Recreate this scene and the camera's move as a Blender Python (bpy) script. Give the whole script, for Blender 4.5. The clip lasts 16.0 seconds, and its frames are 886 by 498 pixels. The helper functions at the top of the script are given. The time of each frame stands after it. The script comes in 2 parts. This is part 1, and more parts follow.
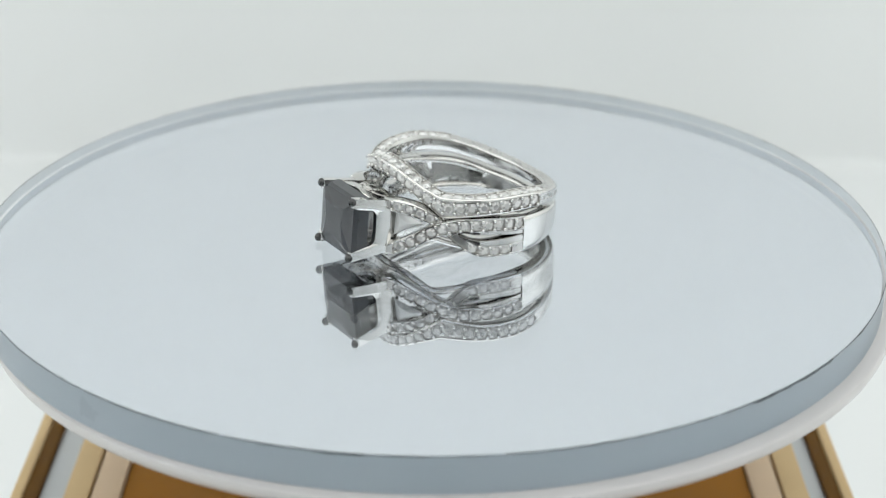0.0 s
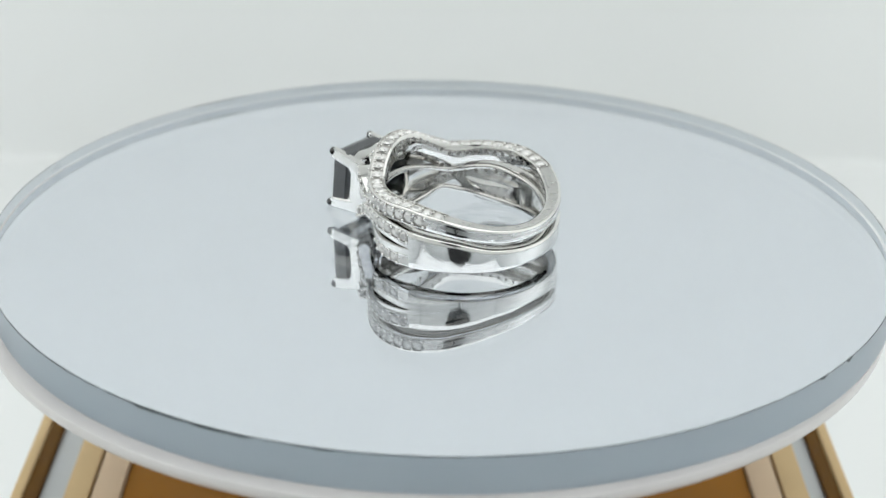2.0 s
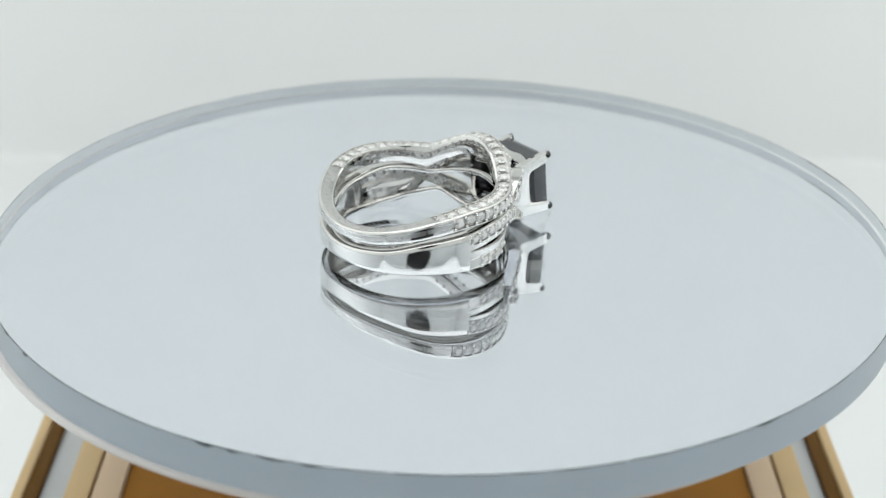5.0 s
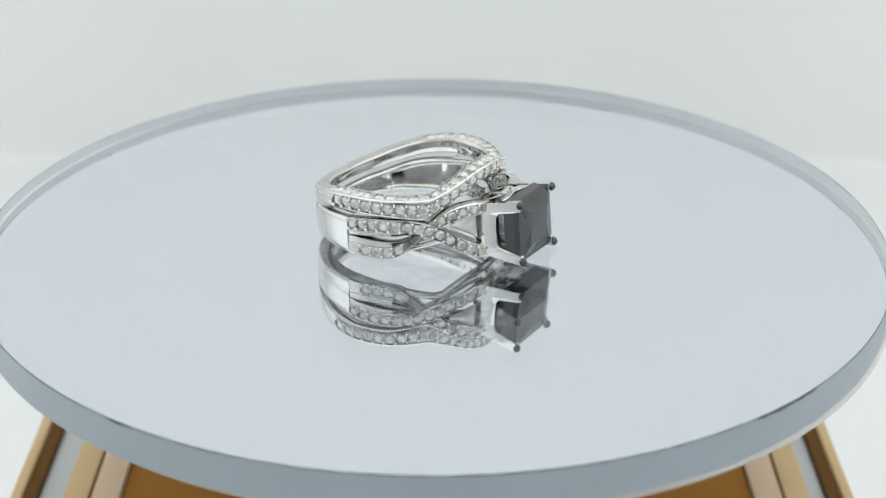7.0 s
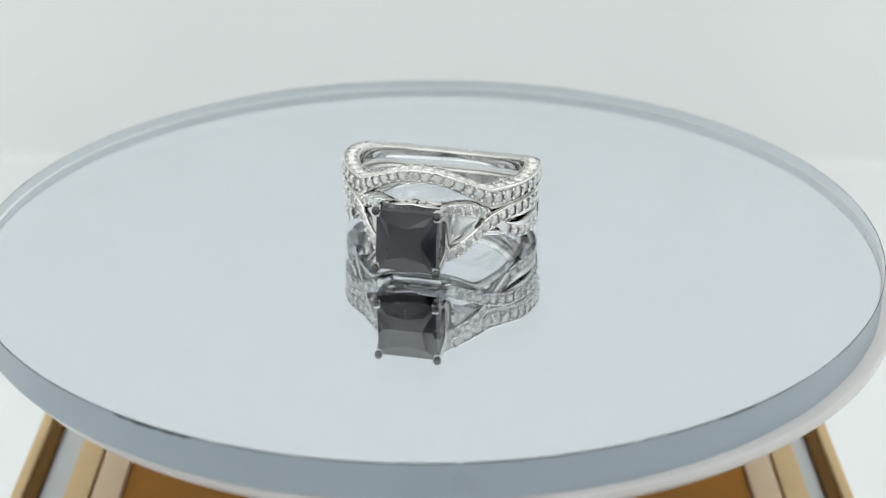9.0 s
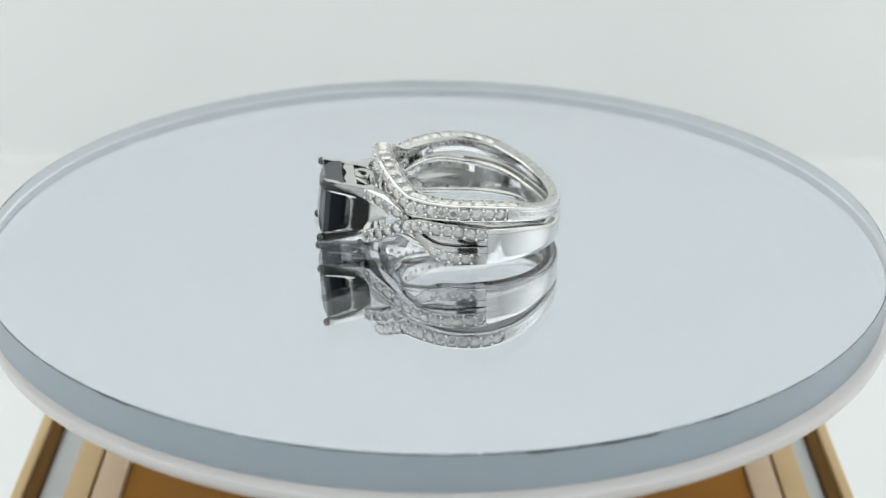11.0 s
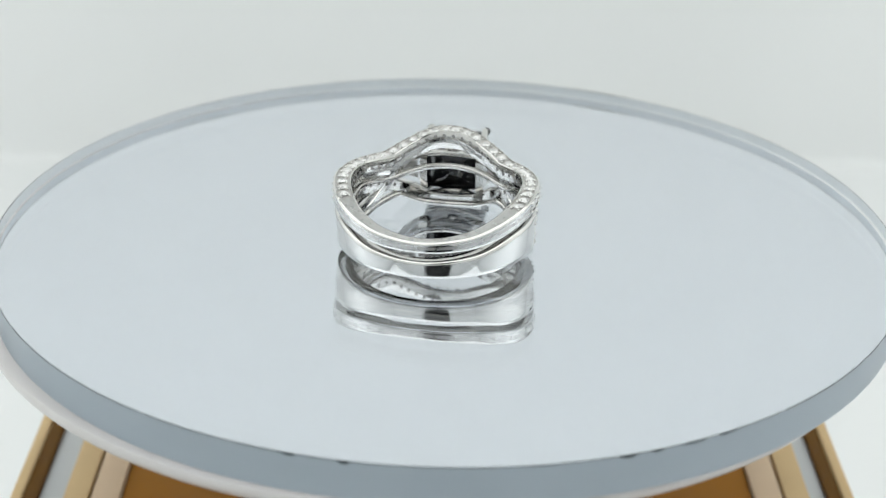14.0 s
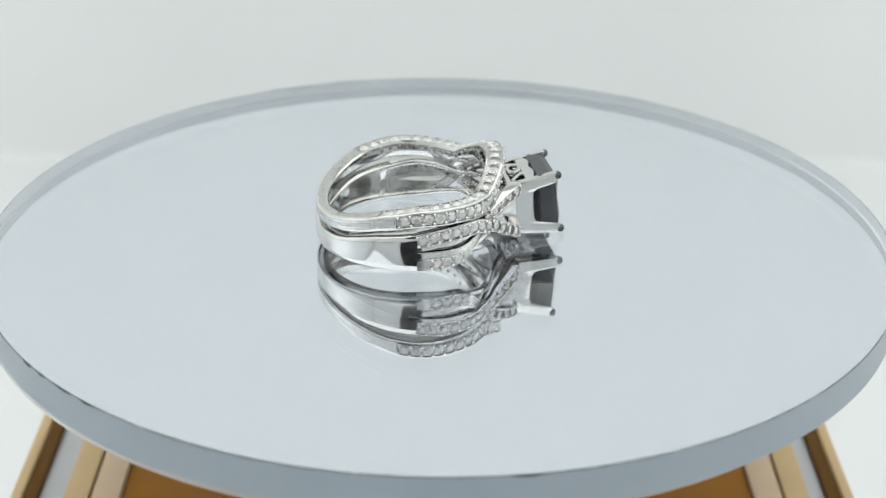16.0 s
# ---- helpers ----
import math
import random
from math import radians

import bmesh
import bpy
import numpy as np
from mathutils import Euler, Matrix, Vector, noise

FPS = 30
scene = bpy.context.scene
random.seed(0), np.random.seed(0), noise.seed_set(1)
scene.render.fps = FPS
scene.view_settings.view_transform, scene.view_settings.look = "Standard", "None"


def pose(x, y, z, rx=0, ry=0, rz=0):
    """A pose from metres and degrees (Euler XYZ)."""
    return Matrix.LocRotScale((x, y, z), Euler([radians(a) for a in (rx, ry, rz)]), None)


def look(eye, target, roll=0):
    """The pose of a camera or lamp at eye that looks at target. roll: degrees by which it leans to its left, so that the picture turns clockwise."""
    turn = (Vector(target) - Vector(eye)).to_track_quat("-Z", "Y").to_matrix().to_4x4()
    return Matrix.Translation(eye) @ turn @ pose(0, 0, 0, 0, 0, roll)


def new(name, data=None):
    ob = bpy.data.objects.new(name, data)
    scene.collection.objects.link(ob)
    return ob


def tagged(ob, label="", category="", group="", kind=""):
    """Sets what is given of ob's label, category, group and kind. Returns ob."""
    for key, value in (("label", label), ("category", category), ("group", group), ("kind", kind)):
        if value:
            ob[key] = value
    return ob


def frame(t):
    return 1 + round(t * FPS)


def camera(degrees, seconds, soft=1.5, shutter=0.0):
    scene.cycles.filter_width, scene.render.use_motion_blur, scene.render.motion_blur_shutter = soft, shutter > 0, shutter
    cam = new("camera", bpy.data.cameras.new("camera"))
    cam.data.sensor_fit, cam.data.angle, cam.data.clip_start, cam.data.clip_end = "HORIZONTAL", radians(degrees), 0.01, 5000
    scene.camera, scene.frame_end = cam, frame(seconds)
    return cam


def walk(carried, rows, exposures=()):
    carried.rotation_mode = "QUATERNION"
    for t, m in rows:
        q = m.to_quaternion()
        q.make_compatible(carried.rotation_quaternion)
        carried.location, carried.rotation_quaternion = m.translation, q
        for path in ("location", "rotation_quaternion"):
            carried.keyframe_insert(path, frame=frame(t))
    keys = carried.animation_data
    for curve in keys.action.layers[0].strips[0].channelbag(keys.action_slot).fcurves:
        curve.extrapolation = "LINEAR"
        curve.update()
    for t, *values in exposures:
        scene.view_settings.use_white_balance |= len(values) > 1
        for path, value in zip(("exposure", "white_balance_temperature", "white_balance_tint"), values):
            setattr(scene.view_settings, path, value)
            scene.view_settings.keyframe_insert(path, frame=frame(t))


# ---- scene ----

MM = 0.001
PERIOD = 10.232            # seconds for one turn of the platter
SPIN = -360.0 / PERIOD     # degrees a second, clockwise from above
SET_TURN = -56.95          # heading of the ring set on the disc at the start

# ---- camera ----
cam = camera(29.30, 16.0, soft=1.2)
EYE = (0.0, -0.16536, 0.07424)
PITCH, YAW = radians(24.93), radians(0.205)
AIM = (EYE[0] + math.sin(YAW) * math.cos(PITCH), EYE[1] + math.cos(YAW) * math.cos(PITCH), EYE[2] - math.sin(PITCH))
walk(cam, [(0.0, look(EYE, AIM, 0.586)), (16.0, look(EYE, AIM, 0.586))])
cam.data.dof.use_dof = True
cam.data.dof.focus_distance = 0.170
cam.data.dof.aperture_fstop = 34.0

# ---- light ----
scene.view_settings.exposure = 0.0
world = bpy.data.worlds.new("world")
world.use_nodes = True
world.node_tree.nodes["Background"].inputs[0].default_value = (0.90, 0.96, 1.0, 1)
world.node_tree.nodes["Background"].inputs[1].default_value = 0.05
scene.world = world


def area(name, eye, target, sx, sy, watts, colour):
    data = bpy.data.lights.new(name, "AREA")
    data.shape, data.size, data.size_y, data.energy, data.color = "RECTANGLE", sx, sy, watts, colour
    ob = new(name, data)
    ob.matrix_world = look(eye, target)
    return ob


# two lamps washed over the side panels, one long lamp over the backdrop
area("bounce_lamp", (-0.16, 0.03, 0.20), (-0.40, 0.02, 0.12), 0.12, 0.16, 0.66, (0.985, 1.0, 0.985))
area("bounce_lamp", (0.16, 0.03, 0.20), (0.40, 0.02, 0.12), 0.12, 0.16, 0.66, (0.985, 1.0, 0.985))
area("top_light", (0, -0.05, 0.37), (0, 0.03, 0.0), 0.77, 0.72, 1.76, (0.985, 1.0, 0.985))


# ---- materials ----
def shader(name, base, rough, metal=0.0, ior=1.5, bump=0.0, bump_scale=3000.0, vary=0.0, vary_scale=200.0, trans=0.0, coat=0.0):
    m = bpy.data.materials.new(name)
    m.use_nodes = True
    nt = m.node_tree
    b = nt.nodes["Principled BSDF"]
    b.inputs["Base Color"].default_value = (*base, 1)
    b.inputs["Roughness"].default_value = rough
    b.inputs["Metallic"].default_value = metal
    b.inputs["IOR"].default_value = ior
    b.inputs["Transmission Weight"].default_value = trans
    b.inputs["Coat Weight"].default_value = coat
    co = nt.nodes.new("ShaderNodeTexCoord")
    if vary:
        n = nt.nodes.new("ShaderNodeTexNoise")
        n.inputs["Scale"].default_value, n.inputs["Detail"].default_value = vary_scale, 5
        nt.links.new(co.outputs["Object"], n.inputs["Vector"])
        mix = nt.nodes.new("ShaderNodeMix")
        mix.data_type = "RGBA"
        mix.inputs["A"].default_value = (*[c * (1 - vary) for c in base], 1)
        mix.inputs["B"].default_value = (*[min(1, c * (1 + vary)) for c in base], 1)
        nt.links.new(n.outputs["Fac"], mix.inputs["Factor"])
        nt.links.new(mix.outputs["Result"], b.inputs["Base Color"])
        r = nt.nodes.new("ShaderNodeMapRange")
        r.inputs["To Min"].default_value, r.inputs["To Max"].default_value = rough * 0.75, min(1, rough * 1.3)
        nt.links.new(n.outputs["Fac"], r.inputs["Value"])
        nt.links.new(r.outputs["Result"], b.inputs["Roughness"])
    if bump:
        n2 = nt.nodes.new("ShaderNodeTexNoise")
        n2.inputs["Scale"].default_value, n2.inputs["Detail"].default_value = bump_scale, 4
        nt.links.new(co.outputs["Object"], n2.inputs["Vector"])
        bp = nt.nodes.new("ShaderNodeBump")
        bp.inputs["Strength"].default_value, bp.inputs["Distance"].default_value = bump, 0.0003
        nt.links.new(n2.outputs["Fac"], bp.inputs["Height"])
        nt.links.new(bp.outputs["Normal"], b.inputs["Normal"])
    return m


M_SIDE = shader("grey_panel", (0.70, 0.72, 0.72), 0.8, vary=0.02, vary_scale=6)
M_WALL = shader("white_backdrop", (0.785, 0.80, 0.80), 0.8, vary=0.015, vary_scale=6, bump=0.1, bump_scale=900)
M_SILVER = shader("rhodium_silver", (0.695, 0.685, 0.665), 0.085, 1.0, vary=0.03, vary_scale=500, bump=0.06, bump_scale=600)
M_RECESS = shader("cut_silver", (0.64, 0.63, 0.615), 0.28, 1.0, vary=0.15, vary_scale=1500)
# uneven tone and bumps imitate the streaky reflections inside the shank
M_INNER = shader("streaky_inner_silver", (0.74, 0.73, 0.71), 0.12, 1.0, vary=0.2, vary_scale=700, bump=0.5, bump_scale=420)
M_DIAMOND = shader("milky_diamond", (0.78, 0.77, 0.755), 0.05, 0.0, ior=2.2)
# random tone per facet paints the stones' inner reflections into the base colour
nt = M_DIAMOND.node_tree
geo, info, add, fract = [nt.nodes.new(k) for k in ("ShaderNodeNewGeometry", "ShaderNodeObjectInfo", "ShaderNodeMath", "ShaderNodeMath")]
ramp = nt.nodes.new("ShaderNodeValToRGB")
add.operation, fract.operation = "ADD", "FRACT"
nt.links.new(geo.outputs["Random Per Island"], add.inputs[0])
nt.links.new(info.outputs["Random"], add.inputs[1])
nt.links.new(add.outputs[0], fract.inputs[0])
nt.links.new(fract.outputs[0], ramp.inputs["Fac"])
ramp.color_ramp.elements[0].color, ramp.color_ramp.elements[1].color = (0.38, 0.38, 0.37, 1), (0.85, 0.845, 0.83, 1)
ramp.color_ramp.elements[1].position = 0.55
nt.links.new(ramp.outputs["Color"], nt.nodes["Principled BSDF"].inputs["Base Color"])
M_STONE = shader("black_stone", (0.022, 0.025, 0.031), 0.04, 0.0, ior=1.68, vary=0.2, vary_scale=300)
M_CLAW = shader("dark_claw", (0.09, 0.09, 0.09), 0.2, 1.0, vary=0.2, vary_scale=900)
M_ACRYLIC = shader("clear_acrylic", (0.97, 0.985, 1.0), 0.0, 0.0, ior=1.49, trans=1.0)
M_MIRROR = shader("mirror_film", (0.86, 0.875, 0.91), 0.012, 1.0)
M_EDGE = shader("ground_edge", (0.36, 0.45, 0.53), 0.30, vary=0.05, vary_scale=150, coat=0.4)
nt = M_EDGE.node_tree
tr, mx = nt.nodes.new("ShaderNodeBsdfTranslucent"), nt.nodes.new("ShaderNodeMixShader")
tr.inputs["Color"].default_value = (0.78, 0.81, 0.84, 1)
mx.inputs["Fac"].default_value = 0.5
nt.links.new(nt.nodes["Principled BSDF"].outputs["BSDF"], mx.inputs[1])
nt.links.new(tr.outputs["BSDF"], mx.inputs[2])
nt.links.new(mx.outputs["Shader"], nt.nodes["Material Output"].inputs["Surface"])
M_LINE = shader("dark_edge", (0.06, 0.075, 0.085), 0.5, vary=0.3, vary_scale=900)
M_PLATTER = shader("white_platter", (0.61, 0.59, 0.585), 0.30, vary=0.05, vary_scale=90, coat=0.3)
M_GOLD = shader("tan_gold", (0.62, 0.455, 0.25), 0.55, 0.0, ior=1.25, vary=0.08, vary_scale=120)
M_BROWN = shader("brown_gold", (0.31, 0.135, 0.02), 0.6, 0.0, ior=1.2, vary=0.15, vary_scale=120)
M_INLAY = shader("dark_inlay", (0.125, 0.06, 0.012), 0.6, 0.0, ior=1.2, vary=0.2, vary_scale=150)
M_PALE = shader("pale_tan", (0.64, 0.49, 0.34), 0.55, 0.0, ior=1.25, vary=0.06, vary_scale=120)
M_GREY = shader("grey_metal", (0.52, 0.54, 0.55), 0.5, 0.2, vary=0.05, vary_scale=150)
M_SIDE_STONE = shader("clear_side_stone", (0.75, 0.76, 0.76), 0.06, 0.0, ior=2.2, vary=0.25, vary_scale=700)
# darker silver that stands for the shade inside the stone holes
M_HOLE_SHADE = shader("hole_shade", (0.36, 0.355, 0.35), 0.4, 1.0, vary=0.3, vary_scale=900)
M_BLACK = shader("black_camera", (0.015, 0.015, 0.017), 0.5, vary=0.2, vary_scale=150)


# ---- building ----
def mesh_of(bm, name, mats, smooth=True, angle=35):
    me = bpy.data.meshes.new(name)
    bmesh.ops.recalc_face_normals(bm, faces=bm.faces)
    bm.to_mesh(me)
    bm.free()
    for m in mats if isinstance(mats, (list, tuple)) else [mats]:
        me.materials.append(m)
    if smooth:
        for p in me.polygons:
            p.use_smooth = True
        me.set_sharp_from_angle(angle=radians(angle))
    return me


def part(name, bm, material, parent, label="", smooth=True, angle=35):
    ob = new(name, mesh_of(bm, name, material, smooth, angle))
    ob.parent = parent
    if label:
        tagged(ob, label)
    return ob


def box(bm, x0, x1, y0, y1, z0, z1, bevel=0.0):
    vs = [bm.verts.new((x, y, z)) for x in (x0, x1) for y in (y0, y1) for z in (z0, z1)]
    fs = [bm.faces.new([vs[i] for i in f]) for f in ((0, 1, 3, 2), (4, 6, 7, 5), (0, 4, 5, 1), (2, 3, 7, 6), (0, 2, 6, 4), (1, 5, 7, 3))]
    if bevel:
        es = list({e for f in fs for e in f.edges})
        bmesh.ops.bevel(bm, geom=es, offset=bevel, segments=3, affect="EDGES", profile=0.5)
    return bm


def lathe(bm, prof, n=128, close=True):
    rings = []
    for k in range(n):
        a = 2 * math.pi * k / n
        rings.append([bm.verts.new((r * math.cos(a), r * math.sin(a), z)) for r, z in prof])
    cnt = len(prof)
    faces = []
    for k in range(n):
        a, b = rings[k], rings[(k + 1) % n]
        for j in range(cnt if close else cnt - 1):
            faces.append(bm.faces.new((a[j], b[j], b[(j + 1) % cnt], a[(j + 1) % cnt])))
    return faces


def loft(bm, sections, closed=False, caps=True, mats=None):
    """Joins rows of points into a tube; mats gives each strip's material."""
    rows = [[bm.verts.new(p) for p in s] for s in sections]
    cnt = len(rows[0])
    for i in range(len(rows) if closed else len(rows) - 1):
        a, b = rows[i], rows[(i + 1) % len(rows)]
        for j in range(cnt):
            f = bm.faces.new((a[j], b[j], b[(j + 1) % cnt], a[(j + 1) % cnt]))
            if mats:
                f.material_index = mats[j]
    if caps and not closed:
        bm.faces.new(rows[0])
        bm.faces.new(rows[-1][::-1])


def table(points, width=3.0):
    """A smooth even curve of the angle through (degrees, value) pairs, without overshoot."""
    xs, ys = [p[0] for p in points], [p[1] for p in points]
    rise = [(ys[i + 1] - ys[i]) / (xs[i + 1] - xs[i]) for i in range(len(xs) - 1)]
    slope = [0.0] + [2 * a * b / (a + b) if a * b > 0 else 0.0 for a, b in zip(rise, rise[1:])] + [0.0]

    def one(a):
        a = min(max(abs((a + 180) % 360 - 180), xs[0]), xs[-1])
        i = min(max(k for k in range(len(xs)) if xs[k] <= a), len(xs) - 2)
        h = xs[i + 1] - xs[i]
        t = (a - xs[i]) / h
        return (ys[i] * (1 + 2 * t) * (1 - t) ** 2 + ys[i + 1] * t * t * (3 - 2 * t)
                + h * (slope[i] * t * (1 - t) ** 2 - slope[i + 1] * t * t * (1 - t)))

    def at(a):
        return sum(one(a + d * width / 3) for d in range(-3, 4)) / 7
    return at


def polar(phi, r, z):
    """A point of a ring, mm: phi from the front of the ring, whose front looks to -y."""
    a = radians(phi)
    return Vector((r * math.sin(a), -r * math.cos(a), z)) * MM


def spun(t, m):
    return pose(0, 0, 0, 0, 0, SPIN * t) @ m


# ---- place ----
def build_place():
    T, Y, R = -0.12, 0.315, 0.003
    bm = bmesh.new()
    prof = [(-0.42, T), (Y - R, T)]
    prof += [(Y - R + R * math.sin(a), T + R - R * math.cos(a)) for a in np.linspace(0.2, math.pi / 2, 8)]
    prof += [(Y, 0.42)]
    rows = [[Vector((x, y, z)) for y, z in prof] + [Vector((x, Y + 0.03, 0.42)), Vector((x, Y + 0.03, T - 0.02)), Vector((x, -0.42, T - 0.02))] for x in (-0.40, 0.40)]
    loft(bm, rows)
    ob = new("backdrop", mesh_of(bm, "backdrop", M_WALL, True, 30))
    tagged(ob, "seamless white card backdrop curving from table up to wall", "backdrop", kind="structure")
    for name, b in (("wall_west", (-0.42, -0.40, -0.42, 0.345, T - 0.02, 0.42)), ("wall_east", (0.40, 0.42, -0.42, 0.345, T - 0.02, 0.42)),
                    ("wall_south", (-0.42, 0.42, -0.44, -0.42, T - 0.02, 0.42)), ("ceiling", (-0.42, 0.42, -0.44, 0.345, 0.42, 0.44))):
        bm = box(bmesh.new(), *b)
        ob = new(name, mesh_of(bm, name, M_WALL if name.startswith("wall") else M_SIDE, False))
        tagged(ob, "plain white inside panel of the photo light box", "wall", kind="structure")


def build_slot():
    """The dark slot in the front panel above the lens, seen mirrored in the bands."""
    ob = new("front_slot", mesh_of(box(bmesh.new(), -0.005, 0.005, -0.419, -0.416, -0.05, 0.41, 0.001), "front_slot", M_BLACK))
    tagged(ob, "narrow dark slot in the white front panel", "slot", kind="structure")


def build_base():
    base = new("turntable_base")
    tagged(base, "tan and brown metal turntable base with rails on a white table", "turntable base")
    base.location = (-0.0002, 0, 0)
    Z = -0.040
    part("body", box(bmesh.new(), -0.0484, 0.0484, -0.062, 0.062, -0.12, Z - 0.0010, 0.0004), M_GREY, base, "grey metal body")
    for s in (-1, 1):
        x = sorted((s * 0.0500, s * 0.0514))
        part("rail", box(bmesh.new(), x[0], x[1], -0.064, 0.064, -0.119, Z, 0.0003), M_GOLD, base)
        x = sorted((s * 0.04825, s * 0.0500))
        part("rail_inlay", box(bmesh.new(), x[0], x[1], -0.063, 0.063, Z - 0.004, Z - 0.0003, 0.0002), M_INLAY, base, "dark brown inlay")
        x = sorted((s * 0.0424 + 0.0005, s * 0.0454 + 0.0005))
        part("panel", box(bmesh.new(), x[0], x[1], -0.060, 0.060, Z - 0.003, Z + 0.0002, 0.0002), M_GOLD, base)
        x = sorted((s * 0.0386 + 0.0005, s * 0.0420 + 0.0005))
        part("panel", box(bmesh.new(), x[0], x[1], -0.060, 0.060, Z - 0.003, Z + 0.0002, 0.0002), M_PALE, base, "paler tan panel")
    part("deck", box(bmesh.new(), -0.0380, 0.0390, -0.060, 0.060, Z - 0.003, Z - 0.0005, 0.0002), M_BROWN, base, "brown deck")
    part("spindle", (lambda b: (lathe(b, [(0.0001, -0.042), (0.012, -0.042), (0.012, -0.0066), (0.0001, -0.0066)], 48), b)[1])(bmesh.new()), M_GREY, base)
    return base


def build_platter():
    ob = new("platter")
    tagged(ob, "glossy off-white round turntable platter under the clear disc", "platter")
    bm = bmesh.new()
    lathe(bm, [(0.0001, -0.00384), (0.0456, -0.00384), (0.0456, -0.0057), (0.030, -0.0066), (0.0001, -0.0066)], 192)
    part("plate", bm, M_PLATTER, ob)
    bm = bmesh.new()
    lathe(bm, [(0.04565, -0.00384), (0.0473, -0.00384), (0.04755, -0.00394), (0.04765, -0.0042), (0.04765, -0.0046), (0.0475, -0.0050), (0.0471, -0.0054), (0.04565, -0.0057)], 192)
    part("rim", bm, M_PLATTER, ob, "rounded glossy white rim")
    return ob


DISC_R, DISC_T = 0.04754, 0.0037
n = Vector((-0.00497, 0.00911, 1)).normalized()
TILT = Vector((0, 0, 1)).rotation_difference(n).to_matrix().to_4x4()
DISC = Matrix.Translation((-0.62 * MM, 0.744 * MM, 0)) @ TILT


def build_disc():
    disc = new("display_disc")
    tagged(disc, "thick clear acrylic display disc backed by a mirror, chipped rim", "display disc")
    bm = bmesh.new()
    R, T = DISC_R, DISC_T
    for f in lathe(bm, [(0.00001, 0), (R, 0), (R, -T), (0.00001, -T)], 256):
        if all(v.co.xy.length > R * 0.9 for v in f.verts):
            f.material_index = 1
    part("slab", bm, [M_ACRYLIC, M_EDGE], disc, "clear acrylic slab with blue-grey ground edge")
    bm = bmesh.new()
    lathe(bm, [(0.00001, -T - 0.00003), (R - 0.0003, -T - 0.00003), (R - 0.0003, -T - 0.00012), (0.00001, -T - 0.00012)], 192)
    for f in bm.faces:
        f.material_index = 0 if all(v.co.z > -T - 0.0001 for v in f.verts) else 1
    part("mirror", bm, [M_MIRROR, M_PLATTER], disc, "silver mirror")
    rng = random.Random(4)
    spans, a = [], 0.0
    while a < 359:
        d = rng.uniform(6, 18)
        spans.append((a, d, rng.choice((0.05, 0.07, 0.09))))
        a += d + rng.choice((0, 0, 0.4))
    spans += [(192.5, 10, 0.30), (306, 15, 0.22), (325, 5, 0.14), (60, 2, 0.3), (63.5, 1.5, 0.25), (67, 3, 0.25), (71.5, 2.5, 0.22), (25.8, 1.4, 0.3), (31.6, 1.4, 0.28), (120, 4, 0.2), (258, 6, 0.18)]
    for a, d, w in spans:
        bm = bmesh.new()
        k = max(3, int(d))
        rows = []
        for i in range(k + 1):
            b = radians(a + d * i / k)
            ww = w * MM * rng.uniform(0.7, 1.25) * (0.4 if i in (0, k) else 1)
            c, s = math.cos(b), math.sin(b)
            o = 0.00003 + w * 0.0001
            rows.append([Vector((r * c, r * s, z)) for r, z in ((R - 0.00002, -0.00001), (R + o, -0.00001), (R + o, -0.00003 - ww), (R - 0.00002, -0.00003 - ww))])
        loft(bm, rows)
        part("edge_chip", bm, M_LINE, disc)
    return disc


# ---- rings ----
def brilliant(r, h):
    """A round stone of eight-fold facets, its girdle at z = 0."""
    bm = bmesh.new()
    k = 8
    top = [bm.verts.new((0.55 * r * math.cos(2 * math.pi * (i + 0.5) / k), 0.55 * r * math.sin(2 * math.pi * (i + 0.5) / k), h)) for i in range(k)]
    gir = [bm.verts.new((r * math.cos(2 * math.pi * i / (2 * k)), r * math.sin(2 * math.pi * i / (2 * k)), 0)) for i in range(2 * k)]
    tip = bm.verts.new((0, 0, -0.8 * r))
    bm.faces.new(top)
    for i in range(k):
        a, b, c = gir[2 * i], gir[2 * i + 1], gir[(2 * i + 2) % (2 * k)]
        bm.faces.new((a, b, top[i]))
        bm.faces.new((b, c, top[i]))
        bm.faces.new((top[i], c, top[(i + 1) % k]))
    for i in range(2 * k):
        bm.faces.new((gir[(i + 1) % (2 * k)], gir[i], tip))
    bmesh.ops.recalc_face_normals(bm, faces=bm.faces)
    bmesh.ops.split_edges(bm, edges=bm.edges)
    me = bpy.data.meshes.new("pave_stone")
    bm.to_mesh(me)
    bm.free()
    me.materials.append(M_DIAMOND)
    return me


GEM = brilliant(1.0, 0.3)


def bead_shape():
    bm = bmesh.new()
    bmesh.ops.create_icosphere(bm, subdivisions=1, radius=1)
    return [v.co.copy() for v in bm.verts], [[v.index for v in f.verts] for f in bm.faces]


BEAD = bead_shape()


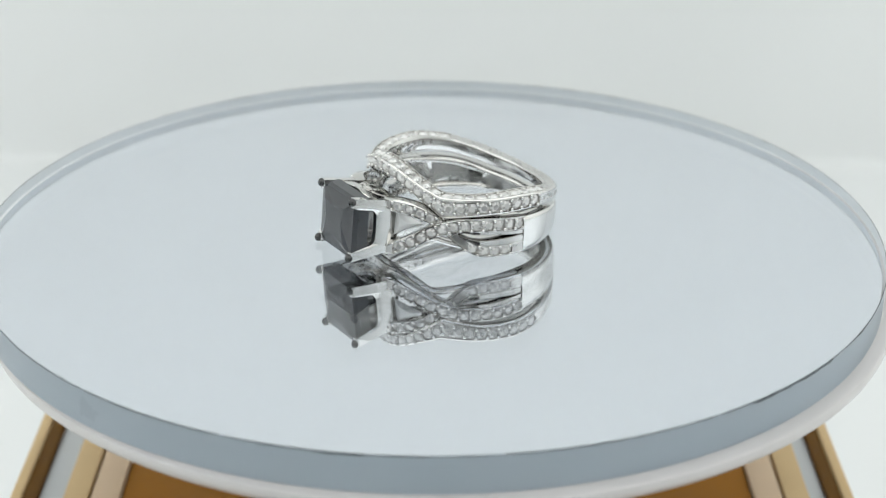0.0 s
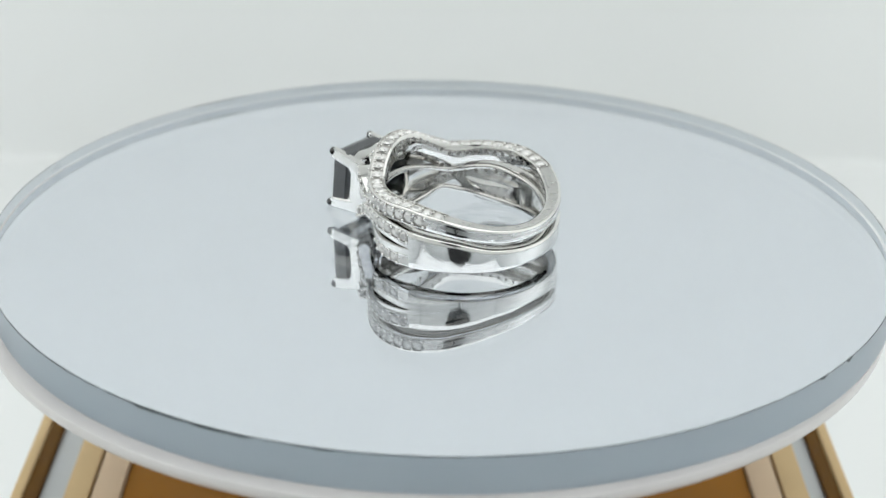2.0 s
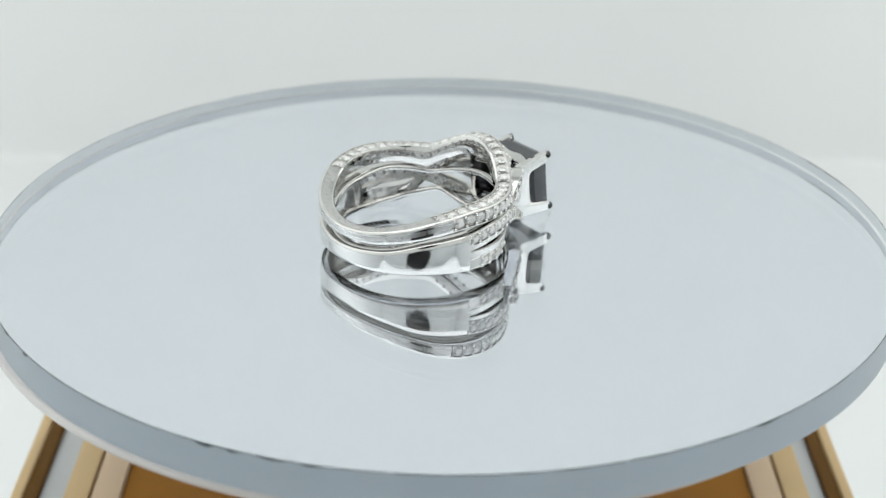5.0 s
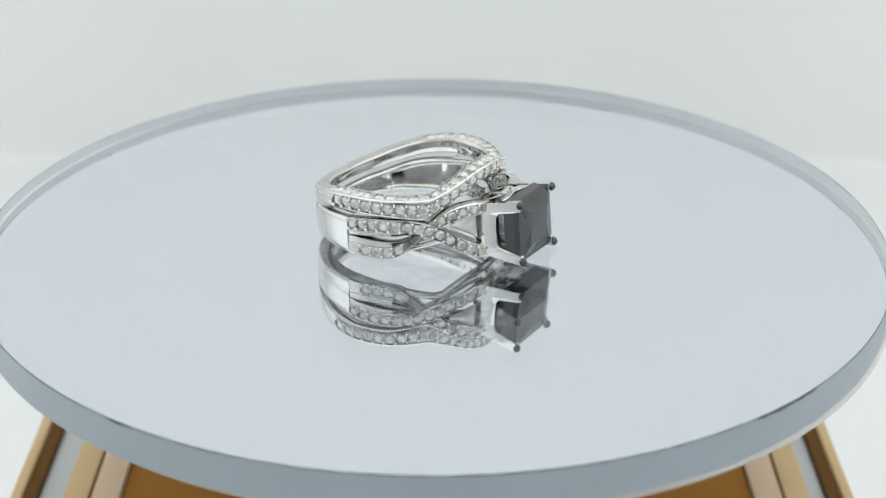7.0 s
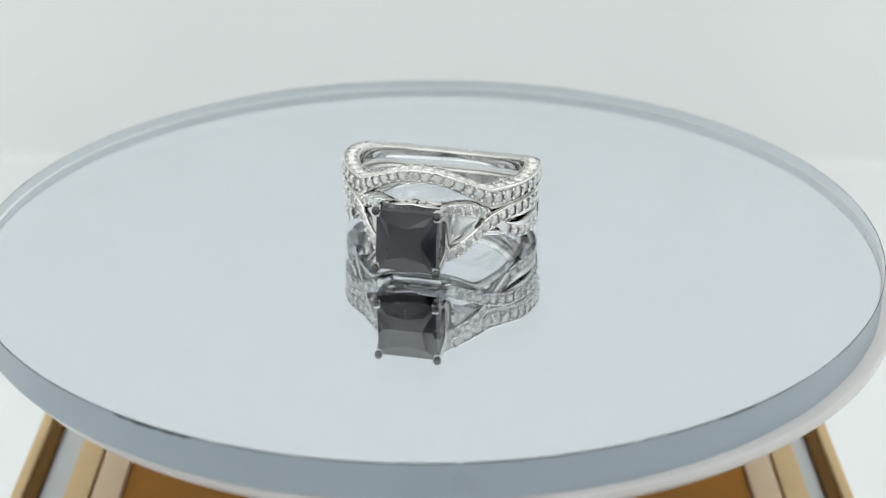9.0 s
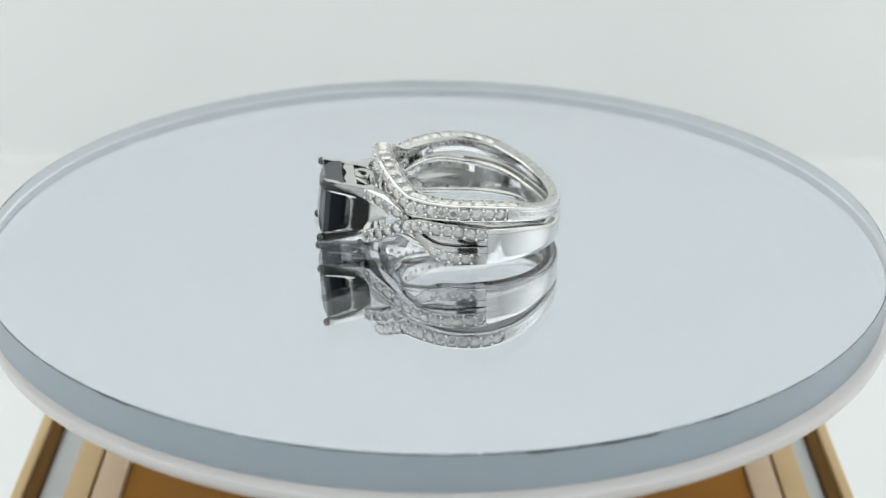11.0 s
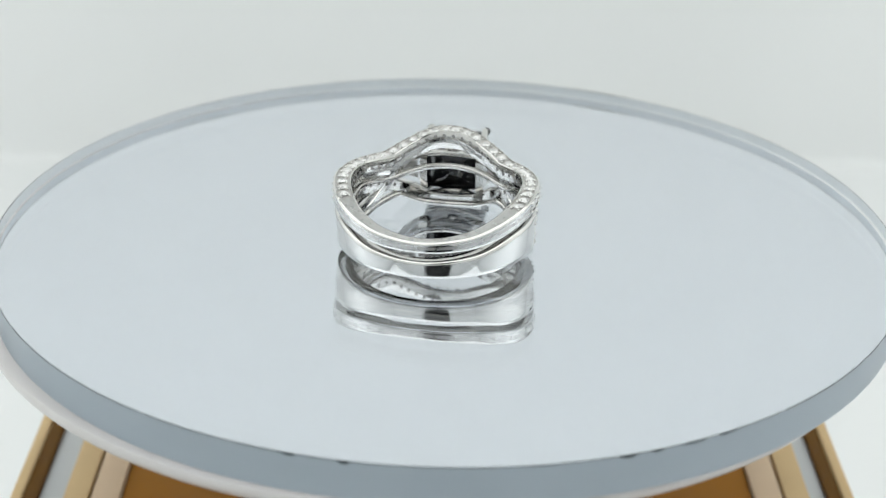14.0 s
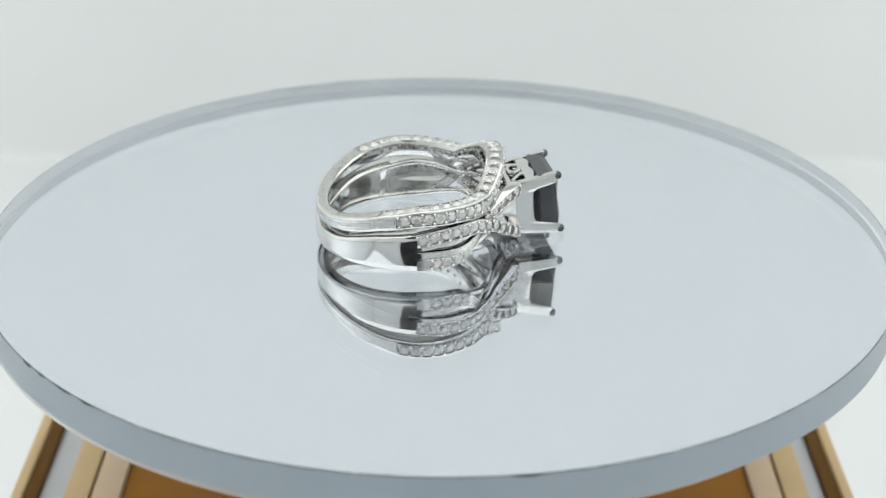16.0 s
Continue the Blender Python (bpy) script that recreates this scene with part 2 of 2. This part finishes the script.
def pave(parent, places, beads, holes=()):
    """places: (point, normal, along, radius in mm) of each stone."""
    rng = random.Random(len(places))
    for p, nrm, along, r in places:
        nrm = nrm.normalized()
        x = (along - nrm * along.dot(nrm)).normalized()
        y = nrm.cross(x)
        m = Matrix((x, y, nrm)).transposed().to_4x4()
        ob = new("pave_stone", GEM)
        ob.parent = parent
        ob.matrix_basis = Matrix.Translation(p) @ m @ pose(0, 0, 0, rng.uniform(-4, 4), rng.uniform(-4, 4), rng.uniform(0, 45)) @ Matrix.Scale(r * MM, 4)
    vs, fs = [], []
    for p, r in beads:
        o = len(vs)
        vs += [p + v * r * MM for v in BEAD[0]]
        fs += [[o + i for i in f] for f in BEAD[1]]
    # no holes are cut; dark balls paint in their shade
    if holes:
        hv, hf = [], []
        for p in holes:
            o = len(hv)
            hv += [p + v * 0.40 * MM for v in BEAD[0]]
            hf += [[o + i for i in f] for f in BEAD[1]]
        hm = bpy.data.meshes.new("hole_shade_dot")
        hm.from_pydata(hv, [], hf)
        hm.materials.append(M_HOLE_SHADE)
        ob = new("hole_shade_dot", hm)
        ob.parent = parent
        tagged(ob, "small dark balls painting the shade of holes behind the stones", kind="stuff")
    me = bpy.data.meshes.new("bead_setting")
    me.from_pydata(vs, [], fs)
    me.materials.append(M_SILVER)
    for q in me.polygons:
        q.use_smooth = True
    ob = new("bead_setting", me)
    ob.parent = parent
    tagged(ob, "tiny round silver beads between the stones", kind="stuff")


def along_curve(f, a0, a1, step):
    """Angles between a0 and a1 at even steps in mm along the curve f."""
    angles = np.linspace(a0, a1, 400)
    pts = np.array([f(a) for a in angles]) / MM
    run = np.concatenate([[0], np.cumsum(np.linalg.norm(np.diff(pts, axis=0), axis=1))])
    cnt = max(1, round(run[-1] / step))
    return [float(np.interp((i + 0.5) * run[-1] / cnt, run, angles)) for i in range(cnt)], run[-1] / cnt


def row_of_stones(f, nrm, a0, a1, step, r, half, places, beads, br=0.23):
    """A row of stones along f with beads at both sides; half: mm from the middle to the beads."""
    angles, gap = along_curve(f, a0, a1, step)
    d = (a1 - a0) / 400
    for i, a in enumerate(angles):
        t = (f(a + d) - f(a - d)).normalized()
        places.append((f(a), nrm(a), t, r))
    for i in range(len(angles) + 1):
        a = angles[i] - (angles[1] - angles[0]) / 2 if i < len(angles) else angles[-1] + (angles[1] - angles[0]) / 2
        t = (f(a + d) - f(a - d)).normalized()
        side = nrm(a).cross(t).normalized()
        for s in (-1, 1):
            beads.append((f(a) + side * s * half * 0.88 * MM + nrm(a) * 0.1 * MM, br))


UP_T = table([(0, 9.15), (8, 9.05), (18, 8.6), (28, 7.9), (38, 7.2), (47, 6.68), (60, 6.7), (75, 6.75), (90, 6.75), (110, 6.25), (135, 5.12), (155, 4.35), (180, 4.0)], 1.5)
UP_B = table([(0, 7.75), (10, 7.6), (20, 7.05), (30, 6.15), (40, 5.1), (47, 4.38), (60, 4.65), (75, 4.9), (90, 4.92), (110, 4.55), (135, 3.55), (155, 2.95), (180, 2.75)], 1.5)
UP_O = table([(0, 9.7), (25, 9.7), (47, 9.9), (70, 10.5), (90, 10.75), (110, 10.75), (135, 10.5), (180, 10.1)], 4)
UP_I = table([(0, 7.7), (25, 7.8), (47, 8.1), (70, 8.65), (90, 8.8), (180, 8.75)], 4)
UP_END = 107


def build_band():
    ring = new("wedding_band")
    tagged(ring, "contoured silver wedding band with pave diamonds, lying on the other ring", "ring", "ring set")
    bm = bmesh.new()
    secs = []
    marks = sorted(set(list(np.arange(-180, 180, 1.0)) + [s * (UP_END + d) for s in (-1, 1) for d in (0, 0.3)] + [s * (118 + d) for s in (-1, 1) for d in (0, 0.3)]))
    for a in marks:
        ri, ro, zb, zt = UP_I(a), UP_O(a), UP_B(a), UP_T(a)
        lo = float(np.interp(abs(a), (0, 25, 45), (0.7, 0.6, 0.0)))
        ro_, rt = (0.22 if abs(a) <= UP_END else 0.0), (0.2 if abs(a) <= 118 else 0.0)
        e = 0.0 if rt else 0.06
        if ro_:
            face = [(ro, zt - 0.24), (ro - ro_, zt - 0.28), (ro - ro_ - 0.005, (zt + zb) / 2), (ro - ro_ - 0.03, zb + 0.28), (ro - 0.035, zb + 0.24), (ro - 0.10, zb + 0.1)]
        else:
            face = [(ro - (zt - 0.3 - z) ** 2 / 30, z) for z in np.linspace(zt - 0.3, zb + 0.12, 6)]
        secs.append([polar(a, r, z) for r, z in (
            (ri, zb - lo + 0.18), (ri, zt - 0.15 - e), (ri + 0.08, zt - e), (ri + 0.20, zt - e / 3), (ri + 0.23 + e, zt - rt), (ro - 0.25 - e, zt - rt), (ro - 0.22, zt - e / 3),
            (ro - 0.10, zt - 0.03 - e), (ro - 0.02, zt - 0.13 - e), *face, (ro - 0.2, zb), (ri + 0.18, zb - lo))])
    loft(bm, secs, closed=True, mats=[0, 0, 0, 0, 1, 0, 0, 0, 0, 0, 1, 1, 0, 0, 0, 0, 0])
    band = part("band", bm, [M_SILVER, M_RECESS], ring, "polished silver band", angle=58)
    places, beads = [], []
    mid = lambda a: polar(a, UP_O(a) - 0.14, (UP_T(a) + UP_B(a)) / 2)
    row_of_stones(mid, lambda a: polar(a, 1000, 0), -UP_END + 1, UP_END - 1, 1.22, 0.57, 0.55, places, beads)
    top = lambda a: polar(a, (UP_O(a) + UP_I(a)) / 2, UP_T(a) - 0.18)
    row_of_stones(top, lambda a: Vector((0, 0, 1)), -116, 116, 1.2, 0.55, 0.5, places, beads, 0.16)
    spots = along_curve(mid, -UP_END + 1, UP_END - 1, 1.22)[0]
    pave(band, places, beads, [polar(a, UP_I(a) + 0.27, (UP_T(a) + UP_B(a)) / 2 + 0.15) for a in spots])
    return ring


A_Z = table([(14, 0.3), (18, 0.65), (22, 1.0), (27, 1.5), (34, 2.2), (42, 3.0), (50, 3.4), (60, 3.75), (75, 3.75), (90, 3.5), (104, 3.2)], 2)
A_O = table([(18, 11.7), (27, 11.2), (36, 10.5), (47, 10.1), (60, 10.2), (90, 10.5), (110, 10.56)], 2)
B_Z = table([(14, 5.7), (18, 5.65), (25, 5.42), (30, 5.2), (38, 4.5), (47, 3.35), (55, 2.2), (60, 1.5), (65, 1.08), (70, 0.84), (80, 0.72), (97, 0.74)], 2)
B_O = table([(18, 11.6), (27, 11.0), (36, 10.3), (46, 9.7), (58, 9.7), (70, 10.15), (84, 10.3), (90, 10.42), (110, 10.4)], 2)
LO_T = table([(90, 4.25), (98, 4.1), (120, 3.6), (150, 2.35), (180, 1.9)], 3)
SHANK_O = table([(96, 10.55), (135, 10.45), (180, 10.15)], 3)
LO_B = table([(90, 0.0), (98, 0.0), (140, 0.0), (180, 0.0)], 3)


def strand(name, ring, zf, of, a0, a1, width, thick, p0, p1, side, label=""):
    bm = bmesh.new()
    secs = []
    for a in sorted(set(list(np.arange(a0, a1 + 0.01, 1.5)) + [p0, p0 + 0.2, p1 - 0.2, p1])):
        z, ro = zf(a), of(a)
        half = width * float(np.interp(a, (13.5, 21), (0.5, 1)))
        ri = max(8.6, ro - thick) if a > 40 else ro - thick
        q = 0.2 if p0 < a < p1 else 0.0
        secs.append([polar(side * a, r, zz) for r, zz in (
            (ri, z - half + 0.12), (ri, z + half - 0.12), (ri + 0.12, z + half), (ro - 0.1, z + half), (ro, z + half - 0.08), (ro, z + half - 0.18),
            (ro - q, z + half - 0.21), (ro - q, z - half + 0.21), (ro, z - half + 0.18), (ro, z - half + 0.08), (ro - 0.1, z - half), (ri + 0.12, z - half))])
    loft(bm, secs, mats=[0, 0, 0, 0, 0, 0, 1, 0, 0, 0, 0, 0])
    return part(name, bm, [M_SILVER, M_RECESS], ring, label, angle=40)


def dome(ro, z, top, k=1.0):
    """The bulge of a band's outer face, fullest near its upper edge."""
    return ro - k * (z - top) ** 2 / 34.0


def build_engagement():
    ring = new("engagement_ring")
    tagged(ring, "silver engagement ring with square black stone lying on clear disc", "ring", "ring set")
    bm = bmesh.new()
    secs = []
    for a in np.arange(96, 264.1, 1.0):
        ro = SHANK_O(a)
        k = float(np.interp(abs(a - 180), (50, 84), (1.0, 0.3)))
        ri, zb, zt = float(np.interp(abs(a - 180), (70, 84), (8.75, 8.9))), LO_B(a), LO_T(a)
        hol = 0.4 * float(np.interp(abs(a - 180), (30, 50, 70, 82), (0, 1, 1, 0)))
        secs.append([polar(a, r, z) for r, z in ((ri, zb + 0.2), (ri, zb + 0.45), (ri + hol, zb + 0.55), (ri + hol * 0.8, (zb + zt) / 2), (ri + hol, zt - 0.55), (ri, zt - 0.45), (ri, zt - 0.2), (ri + 0.2, zt), (ro - 0.2, zt), *[(dome(ro, z, zt - 0.3, k), z) for z in np.linspace(zt - 0.12, zb + 0.12, 7)], (dome(ro, zb, zt - 0.3, k) - 0.2, zb), (ri + 0.2, zb))])
    loft(bm, secs, mats=[1] * 6 + [0] * (len(secs[0]) - 6))
    part("shank", bm, [M_SILVER, M_INNER], ring, "plain polished silver shank", angle=62)
    for side in (-1, 1):
        out = lambda a: polar(side * a, 1000, 0)
        for name, zf, of, a1, half, thick, p0, p1, rows in (
                ("upper_strand", A_Z, A_O, 100, 0.78, 1.5, 20.5, 96.5, ((21.5, 96, 1.2, 0.55, 0.53),)),
                ("lower_strand", B_Z, B_O, 98, 0.68, 1.3, 19, 88.5, ((62, 87.5, 1.2, 0.55, 0.53), (20, 47, 1.15, 0.48, 0.46)))):
            ob = strand(name, ring, zf, of, 13.5, a1, half, thick, p0, p1, side)
            places, beads, holes = [], [], []
            inner = lambda a: polar(side * a, (max(8.6, of(a) - thick) if a > 40 else of(a) - thick) + 0.27, zf(a))
            for b0, b1, step, r, hb in rows:
                row_of_stones(lambda a: polar(side * a, of(a) - 0.1, zf(a)), out, b0, b1, step, r, hb, places, beads)
                holes += [inner(a) for a in along_curve(inner, max(b0, 27), b1, step)[0]]
            pave(ob, places, beads, holes)
        for upper in (True, False):
            secs = []
            for a in np.arange(56, 97.1, 1.5):
                gap = float(np.interp(a, (56, 66, 80, 90, 97), (0.50, 0.42, 0.30, 0.14, 0.0)))
                hi, lo = A_Z(a) - 0.74, B_Z(a) + 0.64
                mid = lo + (hi - lo) * 0.60
                z0, z1 = (mid + gap * (hi - mid), hi) if upper else (lo, mid - gap * (mid - lo))
                ro = 0.5 * (A_O(a) + B_O(a)) - 0.04
                secs.append([polar(side * a, r, z) for r, z in ((8.75, z0), (8.75, z1), (ro - 0.1, z1), (ro, z1 - 0.06), (ro, z0 + 0.06), (ro - 0.1, z0))])
            bm = bmesh.new()
            loft(bm, secs)
            part("slot_rail", bm, M_SILVER, ring)
    for zs in ([(0, 4.75), (15, 4.6), (30, 4.2), (46, 3.8), (58, 4.05), (75, 4.3), (97, 3.8), (120, 3.2), (142, 2.4)], [(0, 0.3), (15, 0.45), (30, 1.2), (38, 1.8), (48, 1.5), (60, 1.1), (75, 0.6), (97, 0.35), (142, 0.4)]):
        f = table(zs, 3)
        bm = bmesh.new()
        secs = []
        for a in np.arange(-142, 142.1, 2):
            rr = float(np.interp(abs(a), (0, 45, 60, 98, 122, 142), (8.45, 8.5, 8.55, 8.64, 8.68, 8.85)))
            secs.append([polar(a, rr + r, f(a) + z) for r, z in ((0, -0.2), (0, 0.15), (0.1, 0.25), (0.75, 0.25), (0.85, 0.15), (0.85, -0.2), (0.75, -0.3), (0.1, -0.3))])
        loft(bm, secs)
        part("inner_rail", bm, M_SILVER, ring, angle=50)
    for side in (-1, 1):
        bm = bmesh.new()
        tri = ((35, 10.2, 3.75), (21, 11.0, 5.15), (20, 11.2, 2.3))
        mid = sum((polar(side * a, r, z) for a, r, z in tri), Vector()) / 3
        outer = [polar(side * a, r, z) for a, r, z in tri]
        lift = polar(side * 25, 0.35, 0)
        loft(bm, [[p * 1.0 - polar(side * 25, 0.8, 0) + (mid - p) * 0.7 for p in outer], outer, [p + (mid - p) * 0.3 + lift * 0.6 for p in outer], [p + (mid - p) * 0.62 + lift for p in outer]])
        part("side_stone", bm, M_SIDE_STONE, ring, "clear three-sided side stone", smooth=False)
    # head: two cheek plates with arms, rails above and below, claws and the square stone
    head = Matrix.Translation((0.05 * MM, -15.45 * MM, 3.58 * MM)) @ pose(0, 0, 0, -5, 0, 0) @ Matrix.Translation((0, 15.45 * MM, 0))
    H, W = 3.45, 3.15
    for s in (-1, 1):
        bm = bmesh.new()
        rows = []
        for z in [H * k / 30 for k in range(-30, 31)]:
            tip = float(np.interp(abs(z), (0, H - 1.9, H - 1.4, H - 1.05, H), (-12.4, -12.45, -12.75, -15.2, -15.25)))
            face = W + 0.40 - 0.12 * (abs(z) / H) ** 3
            sec = [(W - 0.45, -9.8), (W - 0.45, tip + 0.1), (W - 0.35, tip)]
            for f in np.linspace(0, 1, 9):
                y = tip + (-9.8 - tip) * f
                sec.append((face - 0.14 * abs(1 - 1.7 * f) ** 2.2, y))
            rows.append([head @ (Vector((s * x, y, z * (1 - 0.04 * (y + 15.2)))) * MM) for x, y in sec])
        loft(bm, rows)
        cheek = part("cheek", bm, M_SILVER, ring, "polished silver cheek plate with prong arms")
        for u in (-1, 1):
            bm = bmesh.new()
            bmesh.ops.create_uvsphere(bm, u_segments=14, v_segments=10, radius=1)
            bmesh.ops.transform(bm, matrix=head @ Matrix.Translation(Vector((s * (W - 0.02), -15.28, u * (H - 0.40))) * MM) @ Matrix.Diagonal((0.42 * MM, 0.40 * MM, 0.44 * MM, 1)), verts=bm.verts)
            part("claw", bm, M_CLAW, cheek, "dark rounded claw tip")
    def level(x, y, u, arch=0.3):
        """Height of the arched gallery over the head's middle."""
        return u * (H * (1 - 0.04 * (y + 15.2)) - 0.14 + arch * math.cos(x / 3.0 * 1.5))

    def gallery_bar(name, points, half, u, closed=False, arch=0.3):
        """A rounded flat bar along points (x, y) on the arched gallery."""
        rows, cnt = [], len(points)
        for i, (x, y) in enumerate(points):
            x0, y0 = points[(i - 1) % cnt if closed else max(i - 1, 0)]
            x1, y1 = points[(i + 1) % cnt if closed else min(i + 1, cnt - 1)]
            d = math.hypot(x1 - x0, y1 - y0)
            nx, ny = -(y1 - y0) / d, (x1 - x0) / d
            rows.append([head @ (Vector((x + nx * w * half, y + ny * w * half, level(x, y, u, arch) - u * h)) * MM)
                         for w, h in ((-1, 0.1), (-0.8, 0.0), (0.8, 0.0), (1, 0.1), (1, 0.4), (0.8, 0.5), (-0.8, 0.5), (-1, 0.4))])
        bm = bmesh.new()
        loft(bm, rows, closed=closed)
        part(name, bm, M_SILVER, ring)

    for u in (-1, 1):
        bm = bmesh.new()
        rows = []
        for x in np.linspace(-2.95, 2.95, 25):
            front = -12.98 + 0.13 * math.cos(4 * math.pi * x / 5.9)
            rows.append([head @ (Vector((x, y, level(x, y, u) - u * h)) * MM) for y, h in ((front, 0.08), (front + 0.08, 0.0), (-11.95, 0.0), (-11.85, 0.08), (-11.85, 0.45), (front, 0.45))])
        loft(bm, rows)
        part("gallery_plate", bm, M_SILVER, ring)
        gallery_bar("gallery_rail", [(x, -10.15) for x in np.linspace(-2.6, 2.6, 15)], 0.28, u)
        gallery_bar("gallery_scroll", [(0.85 * math.cos(a), -11.15 + 0.62 * math.sin(a)) for a in np.linspace(0, 2 * math.pi, 24, endpoint=False)], 0.2, u, True, 0.52)
        for s in (-1, 1):
            gallery_bar("gallery_bar", [(s * (1.1 + 1.4 * f), -11.8 + 1.5 * f) for f in np.linspace(0, 1, 6)], 0.2, u)
    bm = bmesh.new()
    q = 3.25

    def square(h, c, y):
        return [(h, y, -h + c), (h, y, h - c), (h - c, y, h), (-h + c, y, h), (-h, y, h - c), (-h, y, -h + c), (-h + c, y, -h), (h - c, y, -h)]
    levels = [[bm.verts.new(head @ (Vector(p) * MM)) for p in square(h, c, y)] for h, c, y in ((0.25, 0.05, -10.4), (1.5, 0.1, -11.6), (2.5, 0.2, -12.6), (q, 0.3, -13.3), (q, 0.3, -14.5), (3.1, 0.28, -15.05))]
    bm.faces.new(levels[0])
    for a, b in zip(levels, levels[1:]):
        for k in range(8):
            bm.faces.new((a[k], b[k], b[(k + 1) % 8], a[(k + 1) % 8]))
    rim = levels[-1]
    apex = [bm.verts.new(head @ (Vector(p) * MM)) for p in ((1.5, -15.5, 0), (0, -15.5, 1.5), (-1.5, -15.5, 0), (0, -15.5, -1.5))]
    diag = [bm.verts.new(head @ (Vector(p) * MM)) for p in ((1.95, -15.48, 1.95), (-1.95, -15.48, 1.95), (-1.95, -15.48, -1.95), (1.95, -15.48, -1.95))]
    heart = bm.verts.new(head @ (Vector((0, -15.52, 0)) * MM))
    for k in range(4):
        a, b, c = rim[2 * k], rim[2 * k + 1], rim[(2 * k + 2) % 8]
        bm.faces.new((a, b, apex[k]))
        bm.faces.new((b, diag[k], apex[k]))
        bm.faces.new((b, c, diag[k]))
        bm.faces.new((c, apex[(k + 1) % 4], diag[k]))
        bm.faces.new((apex[k], diag[k], heart))
        bm.faces.new((diag[k], apex[(k + 1) % 4], heart))
    part("square_stone", bm, M_STONE, ring, "faceted square black stone", smooth=False)
    return ring


def build_camera_body():
    """The dark camera whose reflection shows in the polished bands."""
    ob = new("photo_camera")
    tagged(ob, "black photo camera with a round lens facing the turntable", "camera")
    m = look(EYE, AIM)
    ob.matrix_basis = m
    bm = bmesh.new()
    lathe(bm, [(0.0001, 0.006), (0.026, 0.006), (0.036, 0.003), (0.040, 0.006), (0.040, 0.060), (0.0001, 0.060)], 48)
    part("lens", bm, M_BLACK, ob)
    part("body", box(bmesh.new(), -0.030, 0.030, -0.022, 0.022, 0.06, 0.10, 0.006), M_BLACK, ob)
    post = new("camera_stand", mesh_of((lambda b: (lathe(b, [(0.0001, -0.12), (0.03, -0.12), (0.03, -0.115), (0.0025, -0.11), (0.0025, 0.085), (0.0001, 0.085)], 32), b)[1])(bmesh.new()), "camera_stand", M_BLACK))
    post.location = (0, EYE[1] - 0.075, 0)
    tagged(post, "thin black stand holding the camera", "stand")


build_place()
build_slot()
base = build_base()
platter = build_platter()
disc = build_disc()
lower_ring = build_engagement()
upper_ring = build_band()
build_camera_body()


def motions():
    times = [i * 0.5 for i in range(33)]
    seat = pose(-0.34 * MM, 2.9 * MM, 0)
    turned = pose(0, 0, 0, 0, 0, SET_TURN)
    walk(disc, [(t, spun(t, DISC)) for t in times])
    walk(platter, [(t, spun(t, pose(0.29 * MM, -0.35 * MM, 0) @ TILT)) for t in times])
    walk(lower_ring, [(t, spun(t, turned @ seat)) for t in times])
    walk(upper_ring, [(t, spun(t, turned @ seat)) for t in times])


motions()
